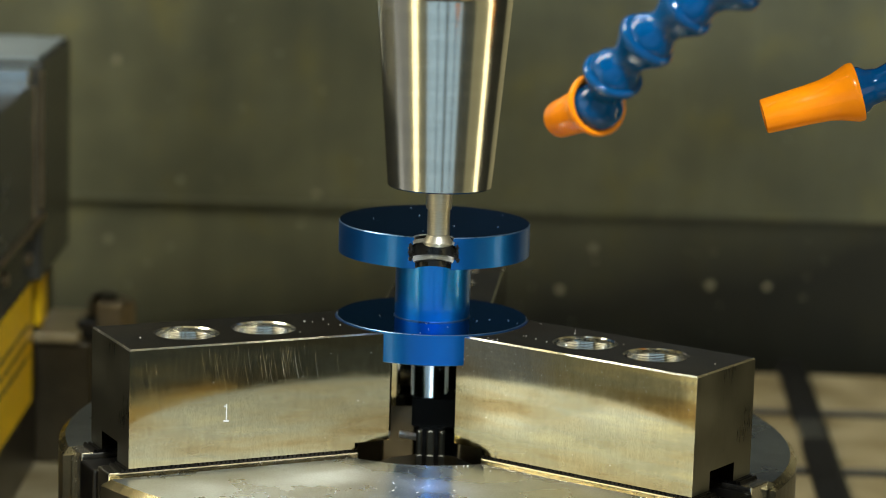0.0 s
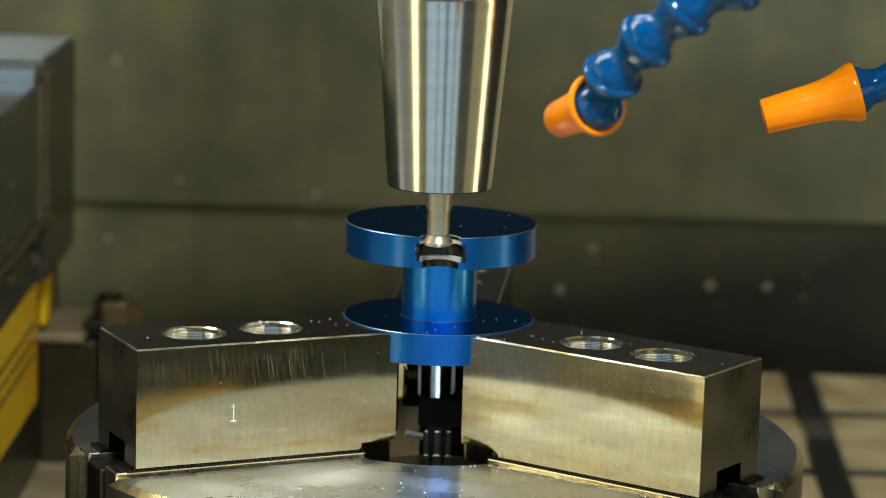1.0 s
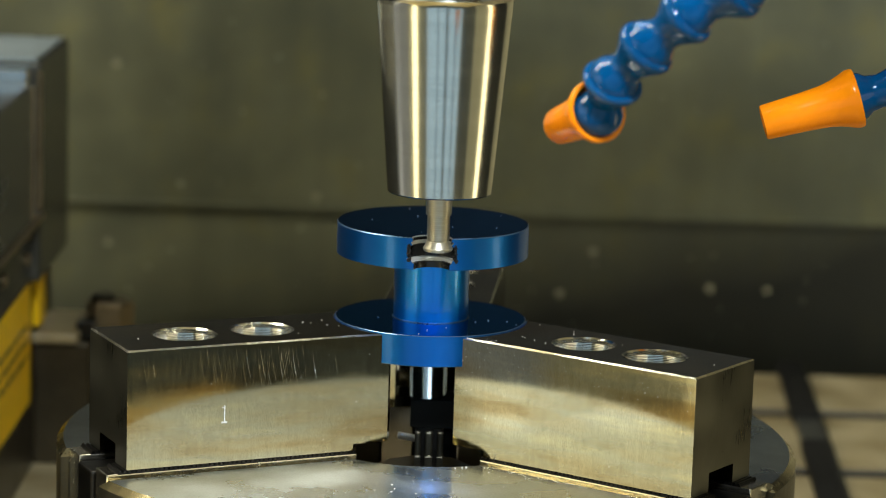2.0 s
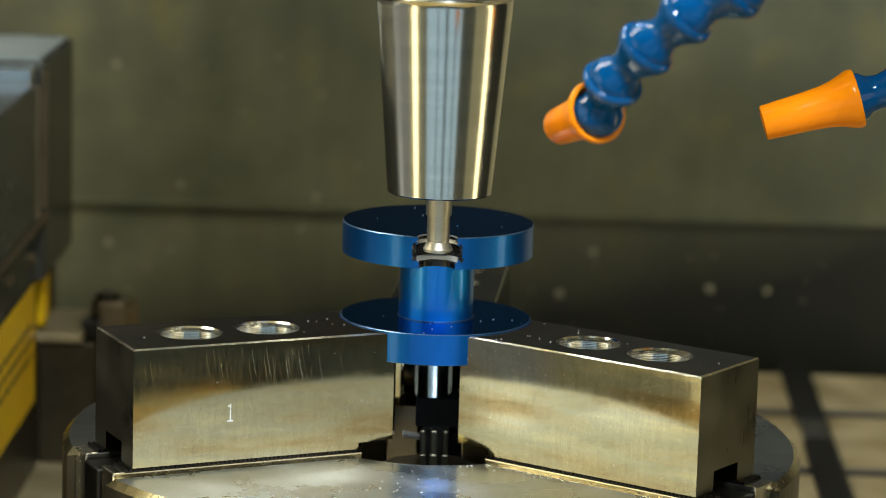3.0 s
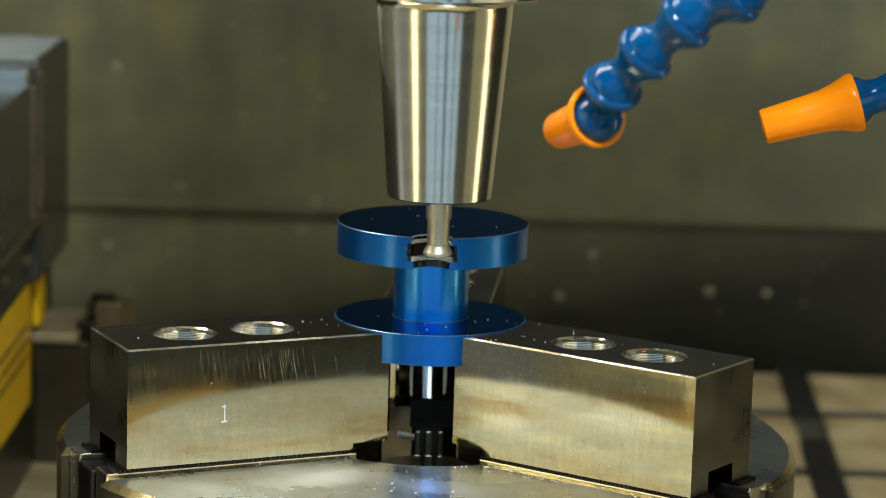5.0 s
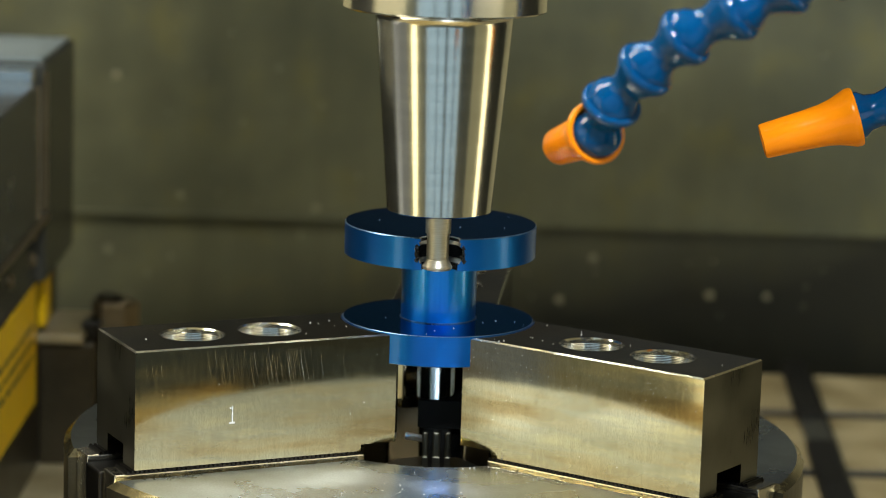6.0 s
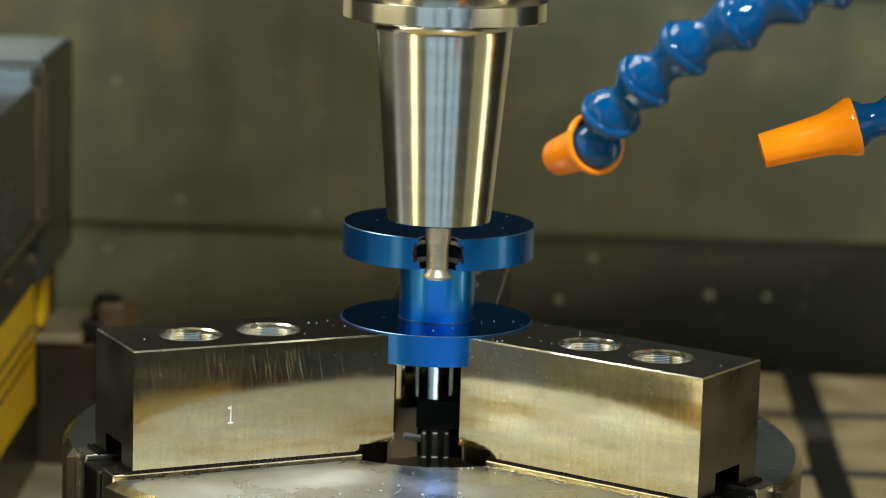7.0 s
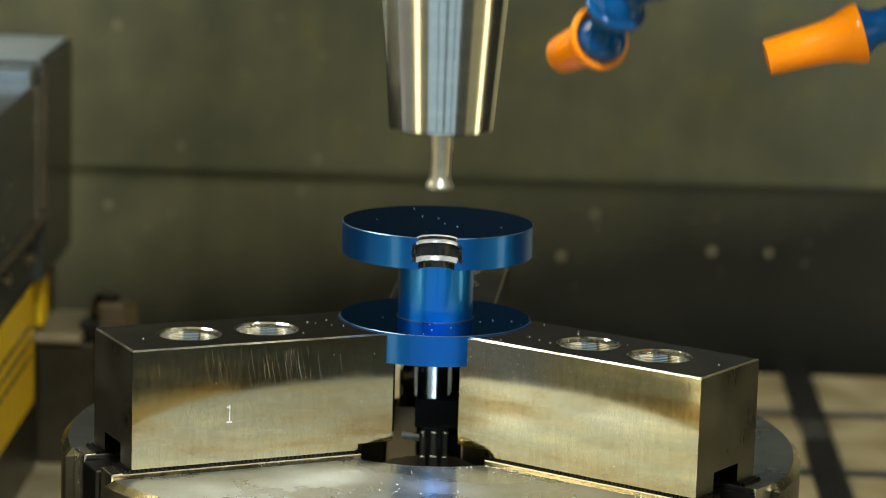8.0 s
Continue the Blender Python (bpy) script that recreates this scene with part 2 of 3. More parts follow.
def lathe(profile, n=64, m=None, closed=False, mats=0):
    """A turned mesh; with mats, its upright faces take the second material and its chamfers the third."""
    bm = add_lathe(bmesh.new(), profile, n, m, closed)
    if mats:
        bm.normal_update()
        for f in bm.faces:
            f.material_index = 1 if abs(f.normal.z) < 0.5 else (2 if abs(f.normal.z) < 0.95 else 0)
    return bm


def along(a, b):
    """The pose at a whose z axis runs towards b (millimetres)."""
    a, b = Vector(a), Vector(b)
    return Matrix.Translation(a) @ (b - a).to_track_quat("Z", "Y").to_matrix().to_4x4()


def add_prism(bm, outline, z0, z1, chamfer=0.0, mat_edge=1, holes=(), depth=0.0):
    """Extrude a plan outline; the top edge may be chamfered, and round blind holes sunk in the top."""
    n = len(outline)
    low = [bm.verts.new((x, y, z0)) for x, y in outline]
    mid = [bm.verts.new((x, y, z1 - chamfer)) for x, y in outline]
    top = mid
    if chamfer:
        top = []
        for k in range(n):
            p, q, s = (Vector(outline[i % n]) for i in (k - 1, k, k + 1))
            d1, d2 = (q - p).normalized(), (s - q).normalized()
            n1, n2 = Vector((-d1.y, d1.x)), Vector((-d2.y, d2.x))
            o = (n1 + n2) / (1 + n1.dot(n2)) * chamfer
            top.append(bm.verts.new((q.x + o.x, q.y + o.y, z1)))
    for k in range(n):
        j = (k + 1) % n
        bm.faces.new((low[k], low[j], mid[j], mid[k]))
        if chamfer:
            f = bm.faces.new((mid[k], mid[j], top[j], top[k]))
            f.material_index = mat_edge
    bm.faces.new(list(reversed(low)))
    edges = [bm.edges.get((top[k], top[(k + 1) % n])) for k in range(n)]
    rims = []
    for cx, cy, r in holes:
        def ring(rad, z, cx=cx, cy=cy):
            return [bm.verts.new((cx + rad * math.cos(2 * math.pi * k / 48), cy + rad * math.sin(2 * math.pi * k / 48), z)) for k in range(48)]
        levels = [ring(r, z1), ring(r - 0.5, z1 - 0.5)]
        z = z1 - 0.5
        while z > z1 - depth:
            groove = 0.055 if z < z1 - 1.4 else 0.0
            levels += [ring(r - 0.5 + groove, z - 0.26), ring(r - 0.5, z - 0.52)]
            z -= 0.52
        levels += [ring(r * 0.52, z), ring(r * 0.51, z - 0.3)]
        for i, (a, b) in enumerate(zip(levels, levels[1:])):
            for k in range(48):
                f = bm.faces.new((a[k], a[(k + 1) % 48], b[(k + 1) % 48], b[k]))
                f.material_index = 2 if i < len(levels) - 2 else 3
        bm.faces.new(levels[-1]).material_index = 3
        rims += [bm.edges.get((levels[0][k], levels[0][(k + 1) % 48])) for k in range(48)]
    if holes:
        bmesh.ops.triangle_fill(bm, use_beauty=True, use_dissolve=False, edges=edges + rims)
    else:
        bm.faces.new(top)
    return bm


# ---- the enclosure ---------------------------------------------------------


def enclosure():
    def plain(name, label, x0, x1, y0, y1, z0, z1, mat=None):
        ob = part(name, box(x0, x1, y0, y1, z0, z1), mat or M_WALL)
        return tagged(ob, label, "wall", kind="structure")
    # unseen side walls, split into tones for what the polished metal reflects
    for side, x0, x1 in (("left", -800, -780), ("right", 780, 800)):
        plain("wall_" + side, "cream painted sheet side wall of the machine", x0, x1, -1300, 640, 150, 800)
        plain("wall_" + side + "_middle", "cream painted sheet side wall of the machine", x0, x1, -1300, -100.5, -20, 149.5)
        plain("wall_" + side + "_slide", "unseen dark side wall, kept dark for the holder's reflection", x0, x1, -100, 640, -20, 149.5, M_DARKPAN)
    # unseen lower walls, toned for the reflections in jaws and holder
    plain("wall_left_lower", "cream painted sheet below the side wall", -800, -780, -1300, -400.5, -520, -20.5)
    plain("wall_right_lower", "cream painted sheet below the side wall", 780, 800, -600, -50.5, -520, -20.5)
    plain("wall_right_front", "dark sheet pan wall below the side wall", 780, 800, -1300, -600.5, -520, -20.5, M_PAN)
    plain("wall_right_rear", "dark sheet pan wall below the side wall", 780, 800, -50, 640, -520, -20.5, M_DARKPAN)
    plain("wall_left_pale", "unseen pale wall, added for the holder's left reflection", -800, -780, -400, 640, -520, -20.5, M_PALE)
    plain("wall_back", "dark sheet wall behind the sliding covers", -800, 800, 620, 640, -520, 800, M_DARKPAN)
    # unseen rear panels: cream gives gold holder edges, dark keeps top faces dark
    for side, x0, x1 in (("left", -780, -262), ("right", 262, 780)):
        plain("wall_rear_" + side, "unseen cream panel, added for the holder's gold edge reflection", x0, x1, 556, 619, -300, 69)
        plain("wall_rear_" + side + "_upper", "unseen dark panel, keeps the chuck face's reflection dark", x0, x1, 556, 619, 69.5, 800, M_DARKPAN)
    plain("ceiling", "painted sheet roof of the machine enclosure", -800, 800, -1300, 640, 800, 820)
    plain("floor", "dark oily sheet floor of the machine", -800, 800, -1300, 640, -540, -520, M_PAN)
    # unseen pale sheet added to lighten the holder's left flank
    plain("pale_reflected_sheet", "unseen pale sheet, added for the holder's left reflection", -770, -424, -90, 460, -162, -152, M_PALE)
    # front wall with the open doorway behind the camera
    plain("wall_front_left", "painted sheet front beside the open door", -800, -700, -1320, -1300, -520, 800)
    plain("wall_front_right", "painted sheet front beside the open door", 700, 800, -1320, -1300, -520, 800)
    plain("wall_front_sill", "painted sheet sill below the open door", -700, 700, -1320, -1300, -520, -470, M_PAN)
    plain("wall_front_head", "painted sheet panel above the open door", -700, 700, -1320, -1300, 500, 800)
    # unseen bars added to break up the doorway's reflection with dark lines
    for x, w in ((-210, 16), (95, 40), (400, 18)):
        plain("dark_bar", "unseen dark bar, added for dark lines in the holder's reflection", x - w, x + w, -1190, -1160, -520, 800, M_DARKPAN)


def covers():
    """Two sliding way-cover sheets behind the table; the upper one overlaps the lower."""
    up = thing("upper_way_cover", "olive oily sheet-metal way cover sliding with the head", "way cover", 0, 560, 0)
    part("sheet", box(-260, 260, 0, 3, -57.5, 69), M_COVER, up)
    # unseen black panel, added so jaw and disc tops reflect dark
    part("dark_panel", box(-260, 260, -4, 3, 69.2, 600), M_DARK_PANEL, up, "unseen dark panel above the sheet, added for dark top-face reflections")
    part("wiper_lip", box(-260, 260, -1.2, 3, -59.6, -57.6, 0.4), M_COVER, up, "oily wiper lip along the lower edge")
    low = thing("lower_way_cover", "oily sheet-metal way cover under the upper one, shade painted in at lower right", "way cover", 0, 563.3, 0)
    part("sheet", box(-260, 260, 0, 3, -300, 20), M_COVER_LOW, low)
    rnd = random.Random(21)
    # the larger dried drops: across, height, radius
    marks = ((up, ((-169, 14, 2.3), (-64, -53, 2.2), (-85, 20, 1.2), (-135, -48, 1.6), (-62, 1, 1.2), (-6, 41, 1.0), (-103, -9, 1.0))),
             (low, ((-173, -81, 2.3), (82, -78, 2.4), (144, -96, 2.5), (65, -101, 2.3), (174, -96, 1.9), (-140, -84, 1.3), (-152, -93, 1.2), (-72, -70, 1.4))))
    for host, big in marks:
        bm = bmesh.new()
        z0, z1 = (-50, 45) if host == up else (-125, -66)
        small = [(rnd.uniform(-190, 210), rnd.uniform(z0, z1), rnd.uniform(0.3, 0.9)) for k in range(26)]
        for x, z, r in (*big, *small):
            add_lathe(bm, [(r, -0.1), (r * 0.8, 0.25), (0, 0.4)], 12, Matrix.Translation((x, 0, z)) @ pose(0, 0, 0, 90, 0, 0))
        tagged(part("coolant_residue", bm, M_DROP, host, "pale dried coolant drops"), kind="stuff")
    return up, low


# ---- on the table ----------------------------------------------------------


def machine_table():
    t = thing("machine_table", "worn stained cast-iron machine table with T-slots", "machine table", 0, 0, -130)
    slots = [424, 314, 204, 94, -16, -96]
    y1 = 508
    for s in [*slots, -146]:
        bm = box(-420, 420, s + 7, y1, -24, 0, 0.6)
        # shade of the slots put into the colour of the lands' slot-side faces
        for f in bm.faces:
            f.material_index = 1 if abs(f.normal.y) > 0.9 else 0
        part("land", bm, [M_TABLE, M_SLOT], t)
        y1 = s - 7
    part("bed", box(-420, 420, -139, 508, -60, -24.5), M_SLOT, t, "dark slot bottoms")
    # unseen sheet, sized and coloured for the gold band reflected in the jaws
    part("gold_sheet", box(-388, 302, -402, -140, -34, -2, 1.0), M_TRAY, t, "unseen stained sheet along the table, added to show gold in the jaws")
    return t


def hose_bar():
    o = thing("rubber_strip", "black rubber-covered bar lying across the table", "strip", 160.4, 0, -130, -2.34)
    part("bar", box(-6.5, 6.5, 396, 512, 0.0, 7, 2.4), M_RUBBER, o)
    part("bar", box(-6.5, 6.5, 150, 349, 0.0, 7, 2.4), M_RUBBER, o)
    part("joint_plate", box(-5.5, 6.0, 349.5, 395.5, 0.0, 4.5, 0.8), M_GREY, o, "grey plate joining the two bars")
    part("edge_strip", box(6.7, 8.6, 150, 500, 0.0, 3.0, 0.6), M_GREY, o, "thin grey edge strip")
    return o


JAW_ANGLES = (205.543, 325.543, 85.543)


def chuck():
    c = thing("lathe_chuck", "round steel three-jaw chuck bolted to the table", "chuck", 0, 0, -130)
    R, top = 120.6, 130 - 39.4
    for a in (265.543, 25.543, 145.543):
        bm = bmesh.new()
        # one face segment between two jaw guideways
        half, w, inner = 60.0, 18.8, 38.8
        def edge(r, s):
            return math.degrees(math.asin(w / r)) - half if s < 0 else half - math.degrees(math.asin(w / r))
        pts = [(R, math.radians(a + edge(R, -1) + (edge(R, 1) - edge(R, -1)) * k / 40)) for k in range(41)]
        pts += [(inner, math.radians(a + edge(inner, 1) + (edge(inner, -1) - edge(inner, 1)) * k / 16)) for k in range(17)]
        add_prism(bm, [(r * math.cos(t), r * math.sin(t)) for r, t in pts], 40, top, 2.2)
        bm.normal_update()
        # upright sides take the dark body steel, the top keeps the turned face
        for f in bm.faces:
            if abs(f.normal.z) < 0.3:
                f.material_index = 2
        part("face_segment", bm, [M_FACE, M_RIM, M_BODY], c)
    part("body", lathe([(34, 0), (118, 0), (R - 0.6, 2), (R - 0.6, 46), (34, 46), (30, 40)], 96, closed=True), M_BODY, c)
    part("bore_plug", lathe([(0, 80), (15, 80), (17, 79), (31, 71), (35.5, 70), (35.5, 48), (0, 48)], 8, pose(0, 0, 0, 0, 0, 10)), M_RISER, c, "oily brown bore cover")
    # black block fills the dark gap below the stub
    part("black_block", box(-5.6, 9.5, -6.5, 6.5, 94.6, 103.9, 0.4), M_RUBBER, c, "plain black block below the stub")
    # gleam on the bore's lip, made as a near-white bar
    part("lip_gleam", add_box(bmesh.new(), -3.4, 3.4, -0.9, 0.9, -0.95, 0.95, 0.4, pose(-6.4, 7.0, 88.0, 35, 9, 0)), M_CHIP, c, "near-white bar standing in for the gleam on the bore's lip")
    part("stop_post", box(-3.7, 5.4, -5, 7, 78.2, 94.4, 0.8), M_DARKSTEEL, c, "dark square stop post")
    for x0, x1 in ((-3.9, -1.9), (-0.6, 2.0), (3.4, 5.5)):
        part("post_rib", box(x0, x1, -7.4, -5.1, 78.4, 93.6, 0.7), M_JAW_END, c)
        part("post_rib", box(x0, x1, -8.4, -7.6, 76.0, 85.5, 0.3), M_JAW_END, c)
    for a in JAW_ANGLES:
        m = pose(0, 0, 0, 0, 0, a)
        zt = 130 - 38.4
        mj = part("master_jaw", add_box(bmesh.new(), 36, 113, -7.5, 7.5, 47, 66, 0.4, m), M_CHUCK, c, "bright steel master jaw with a slot")
        for s in (-1, 1):
            y0, y1 = sorted((s * 7.6, s * 18.4))
            part("guide_rail", add_box(bmesh.new(), 33, 116.5, y0, y1, 48, zt, 0.5, m), M_EDGE, mj)
        # serrations on top of the master jaw
        bm = bmesh.new()
        for s in (-1, 1):
            y0, y1 = sorted((s * 7.7, s * 18.2))
            x = 33.3
            while x < 112:
                q = [(x, zt - 0.05), (x + 1.45, zt - 0.05), (x + 0.98, zt + 0.95), (x + 0.47, zt + 0.95)]
                a0 = [bm.verts.new((u, y0, v)) for u, v in q]
                b0 = [bm.verts.new((u, y1, v)) for u, v in q]
                bm.faces.new(a0), bm.faces.new(b0)
                for k in range(4):
                    bm.faces.new((a0[k], a0[(k + 1) % 4], b0[(k + 1) % 4], b0[k]))
                x += 1.5
        bmesh.ops.transform(bm, matrix=m, verts=bm.verts)
        tagged(part("serration", bm, M_DARKSTEEL, mj, "fine dark serrated teeth"), kind="stuff")
        bm = bmesh.new()
        add_box(bm, 104, 117.5, -6.8, 6.8, 66.2, 130 - 40, 0.8, m)
        part("t_nut", bm, M_DARKSTEEL, c, "dark T-nut in the slot")
    return c


def jaw_mesh():
    """A soft top jaw in its own frame: x runs outward from the chuck axis, z = 0 is the top."""
    w, R = 18.056, 31.06
    bm = bmesh.new()
    out = [(110.0, -w), (110.0, w)]
    h0 = math.asin(w / R)
    out += [(R * math.cos(h0 - 2 * h0 * k / 24), R * math.sin(h0 - 2 * h0 * k / 24)) for k in range(25)]
    add_prism(bm, out, -9.6, 0, 0.55, 1, [(59.0, 0, 10.3), (85.0, 0, 10.3)], 9.0)
    low = [(110.0, -w), (110.0, w), (22.6, w), (19.6, 12.8), (27.0, 12.4), (27.0, -12.4), (19.6, -12.8), (22.6, -w)]
    add_prism(bm, low, -31.4, -9.6)
    bm.normal_update()
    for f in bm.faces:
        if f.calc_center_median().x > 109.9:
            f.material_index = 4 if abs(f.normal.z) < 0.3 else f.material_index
    return bm


def jaw_rail(s):
    w = 18.056
    bm = bmesh.new()
    long = [(110, 7.5), (110, w), (22.6, w), (19.6, 12.8), (21.0, 7.5)]
    foot = [(110, 7.5), (110, w), (34.4, w), (33.2, w - 0.5), (32.6, w - 1.6), (32.6, 7.5)]
    for q, z0, z1 in ((long, -35.3, -31.4), (foot, -37.4, -35.3)):
        add_prism(bm, q if s > 0 else [(x, -y) for x, y in reversed(q)], z0, z1)
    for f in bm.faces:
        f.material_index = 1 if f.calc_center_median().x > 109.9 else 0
    return bm


def jaws():
    made = []
    for k, a in enumerate(JAW_ANGLES):
        label = ("ground steel chuck jaw stamped with a 1, scratched side", "ground steel chuck jaw with two counterbores", "ground steel chuck jaw standing behind the workpiece")[k]
        j = thing("chuck_jaw", label, "chuck jaw", 0, 0, 0, a, group="jaws of the chuck")
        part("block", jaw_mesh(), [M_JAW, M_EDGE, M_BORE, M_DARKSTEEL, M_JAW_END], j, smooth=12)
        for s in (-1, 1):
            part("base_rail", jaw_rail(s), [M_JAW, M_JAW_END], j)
        for x in (59.0, 85.0):
            part("cap_screw", lathe([(2.6, -15), (2.6, -12.6), (4.6, -12.6), (5.0, -13), (5.0, -18)], 24, Matrix.Translation((x, 0, 0))), M_DARKSTEEL, j, "dark cap screw in the counterbore")
        made.append(j)
    first = made[0]
    # stamped figure 1 on the side face
    bm = bmesh.new()
    add_box(bm, 77.98, 78.42, 18.04, 18.3, -24.4, -19.3, 0.1)
    add_box(bm, 77.3, 79.2, 18.04, 18.3, -25.0, -24.4, 0.1)
    add_box(bm, 78.5, 79.1, 18.04, 18.3, -20.2, -19.7, 0.1)
    part("stamped_figure", bm, M_CHIP, first, "bright stamped figure 1")
    # curved scratches left by swarf and tools
    rnd = random.Random(4)
    bm = bmesh.new()
    for k in range(75):
        x = rnd.choice([rnd.uniform(26, 108), rnd.gauss(84, 7), rnd.gauss(66, 3), rnd.gauss(58, 2)])
        x, z = min(max(x, 26), 108), -rnd.uniform(0.8, 6) if rnd.random() < 0.7 else -rnd.uniform(4, 20)
        n, ln, wd = 11, rnd.uniform(2, 8) + rnd.choice([0, 0, 3, 9]), rnd.uniform(0.012, 0.032) * rnd.choice([1, 1, 1.8])
        ln = min(ln, 30 + z)
        bend = ln * (0.05 + 0.010 * ln)
        prev = None
        for i in range(n):
            u = i / (n - 1)
            cx, cz = x - bend * u ** 1.8 - 0.04 * ln * u, z - ln * u
            ww = wd * math.sin(math.pi * (0.12 + 0.8 * u))
            row = [bm.verts.new((cx - ww, 18.058, cz)), bm.verts.new((cx, 18.085, cz)), bm.verts.new((cx + ww, 18.058, cz))]
            if prev:
                bm.faces.new((prev[0], prev[1], row[1], row[0]))
                bm.faces.new((prev[1], prev[2], row[2], row[1]))
            prev = row
    tagged(part("scoring", bm, M_EDGE, first, "bright curved scoring on the side"), kind="stuff")
    return made


def disc_outline(R, r, n=120, k=32, ang=-90.0):
    """Plan of a disc of radius R with a round notch of radius r centred on its rim."""
    half = 2 * math.asin(r / (2 * R))
    a0 = math.radians(ang)
    pts = [(R * math.cos(a0 + half + (2 * math.pi - 2 * half) * i / n), R * math.sin(a0 + half + (2 * math.pi - 2 * half) * i / n)) for i in range(n + 1)]
    c = Vector((R * math.cos(a0), R * math.sin(a0)))
    p, q = Vector(pts[-1]) - c, Vector(pts[0]) - c
    t0, t1 = math.atan2(p.y, p.x), math.atan2(q.y, q.x)
    while t1 > t0:
        t1 -= 2 * math.pi
    pts += [(c.x + r * math.cos(t0 + (t1 - t0) * i / k), c.y + r * math.sin(t0 + (t1 - t0) * i / k)) for i in range(1, k)]
    return pts, n + 1


def workpiece():
    w = thing("workpiece", "blue anodised aluminium spool with a bored notch", "workpiece", 0, 0, 0)
    zt, zb, R = 31.74, 21.5, 31.0
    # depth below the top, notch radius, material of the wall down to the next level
    # material 1 is bright bare metal, 2 near black
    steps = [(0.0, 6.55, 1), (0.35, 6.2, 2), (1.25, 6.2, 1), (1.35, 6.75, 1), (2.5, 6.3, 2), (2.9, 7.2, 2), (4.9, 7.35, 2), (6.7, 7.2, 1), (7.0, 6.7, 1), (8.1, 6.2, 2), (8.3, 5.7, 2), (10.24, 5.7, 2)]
    bm = bmesh.new()
    rows, nr = [], 0
    for d, r, _ in steps:
        pts, nr = disc_outline(R - (0.25 if d == 0.0 else 0.0), r)
        rows.append([bm.verts.new((x, y, zt - d)) for x, y in pts])
    for (a, b, s) in zip(rows, rows[1:], steps):
        for k in range(len(a)):
            j = (k + 1) % len(a)
            f = bm.faces.new((a[k], a[j], b[j], b[k]))
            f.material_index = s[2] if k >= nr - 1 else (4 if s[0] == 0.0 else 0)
    bm.faces.new(rows[0]).material_index = 3
    bm.faces.new(list(reversed(rows[-1])))
    # the top chamfer takes the painted highlight colour
    part("upper_disc", bm, [M_BLUE_SIDE, M_ALU, M_NOTCH_BLACK, M_BLUE, M_BLUE_EDGE], w, smooth=25)
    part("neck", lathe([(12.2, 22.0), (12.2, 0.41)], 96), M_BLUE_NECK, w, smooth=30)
    part("foot_edge", lathe([(12.21, 0.75), (12.5, 0.62), (12.5, 0.41)], 96), M_BLUE_EDGE, w, "thin pale turned edge at the foot of the neck", smooth=30)
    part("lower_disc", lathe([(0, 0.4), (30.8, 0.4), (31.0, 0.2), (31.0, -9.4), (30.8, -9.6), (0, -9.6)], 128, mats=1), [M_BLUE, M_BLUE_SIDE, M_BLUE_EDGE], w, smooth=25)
    part("lower_stub", lathe([(0, -9.5), (6.2, -9.5), (6.2, -25.8), (0, -25.8)], 48), M_CHUCK, w, "plain steel stub under the lower disc", smooth=30)
    # ragged burrs along the undercut
    rnd = random.Random(9)
    bm = bmesh.new()
    for s in (-1, 1):
        for k in range(26):
            d = 2.6 + 4.6 * k / 25
            x = s * (7.15 + rnd.uniform(-0.1, 0.5))
            y = -math.sqrt(R * R - x * x) - 0.1
            e = rnd.uniform(0.3, 0.85)
            m = Matrix.Translation((x, y, zt - d)) @ Euler((rnd.uniform(0, 3), rnd.uniform(0, 3), rnd.uniform(0, 3))).to_matrix().to_4x4()
            add_box(bm, -e, e, -0.12, 0.12, -e * 0.6, e * 0.6, 0, m)
    part("burrs", bm, M_NOTCH_BLACK, w, "ragged black burrs")
    return w


def chips(name, label, count, pick, seed, big=1.0):
    """Small aluminium chips scattered by pick(rnd), which gives a place in millimetres."""
    rnd = random.Random(seed)
    bm = bmesh.new()
    for k in range(count):
        x, y, z = pick(rnd)
        e = 0.32 * big * rnd.random() ** 2.2 + 0.06
        m = Matrix.Translation((x, y, z + 0.1)) @ Euler((rnd.uniform(-0.4, 0.4), rnd.uniform(-0.4, 0.4), rnd.uniform(0, 6))).to_matrix().to_4x4()
        add_box(bm, -e * rnd.uniform(0.8, 2.2), e * 1.2, -e * 0.7, e * 0.7, -0.09, 0.09, 0, m)
    o = part(name, bm, M_CHIP)
    return tagged(o, label, "swarf", kind="stuff")


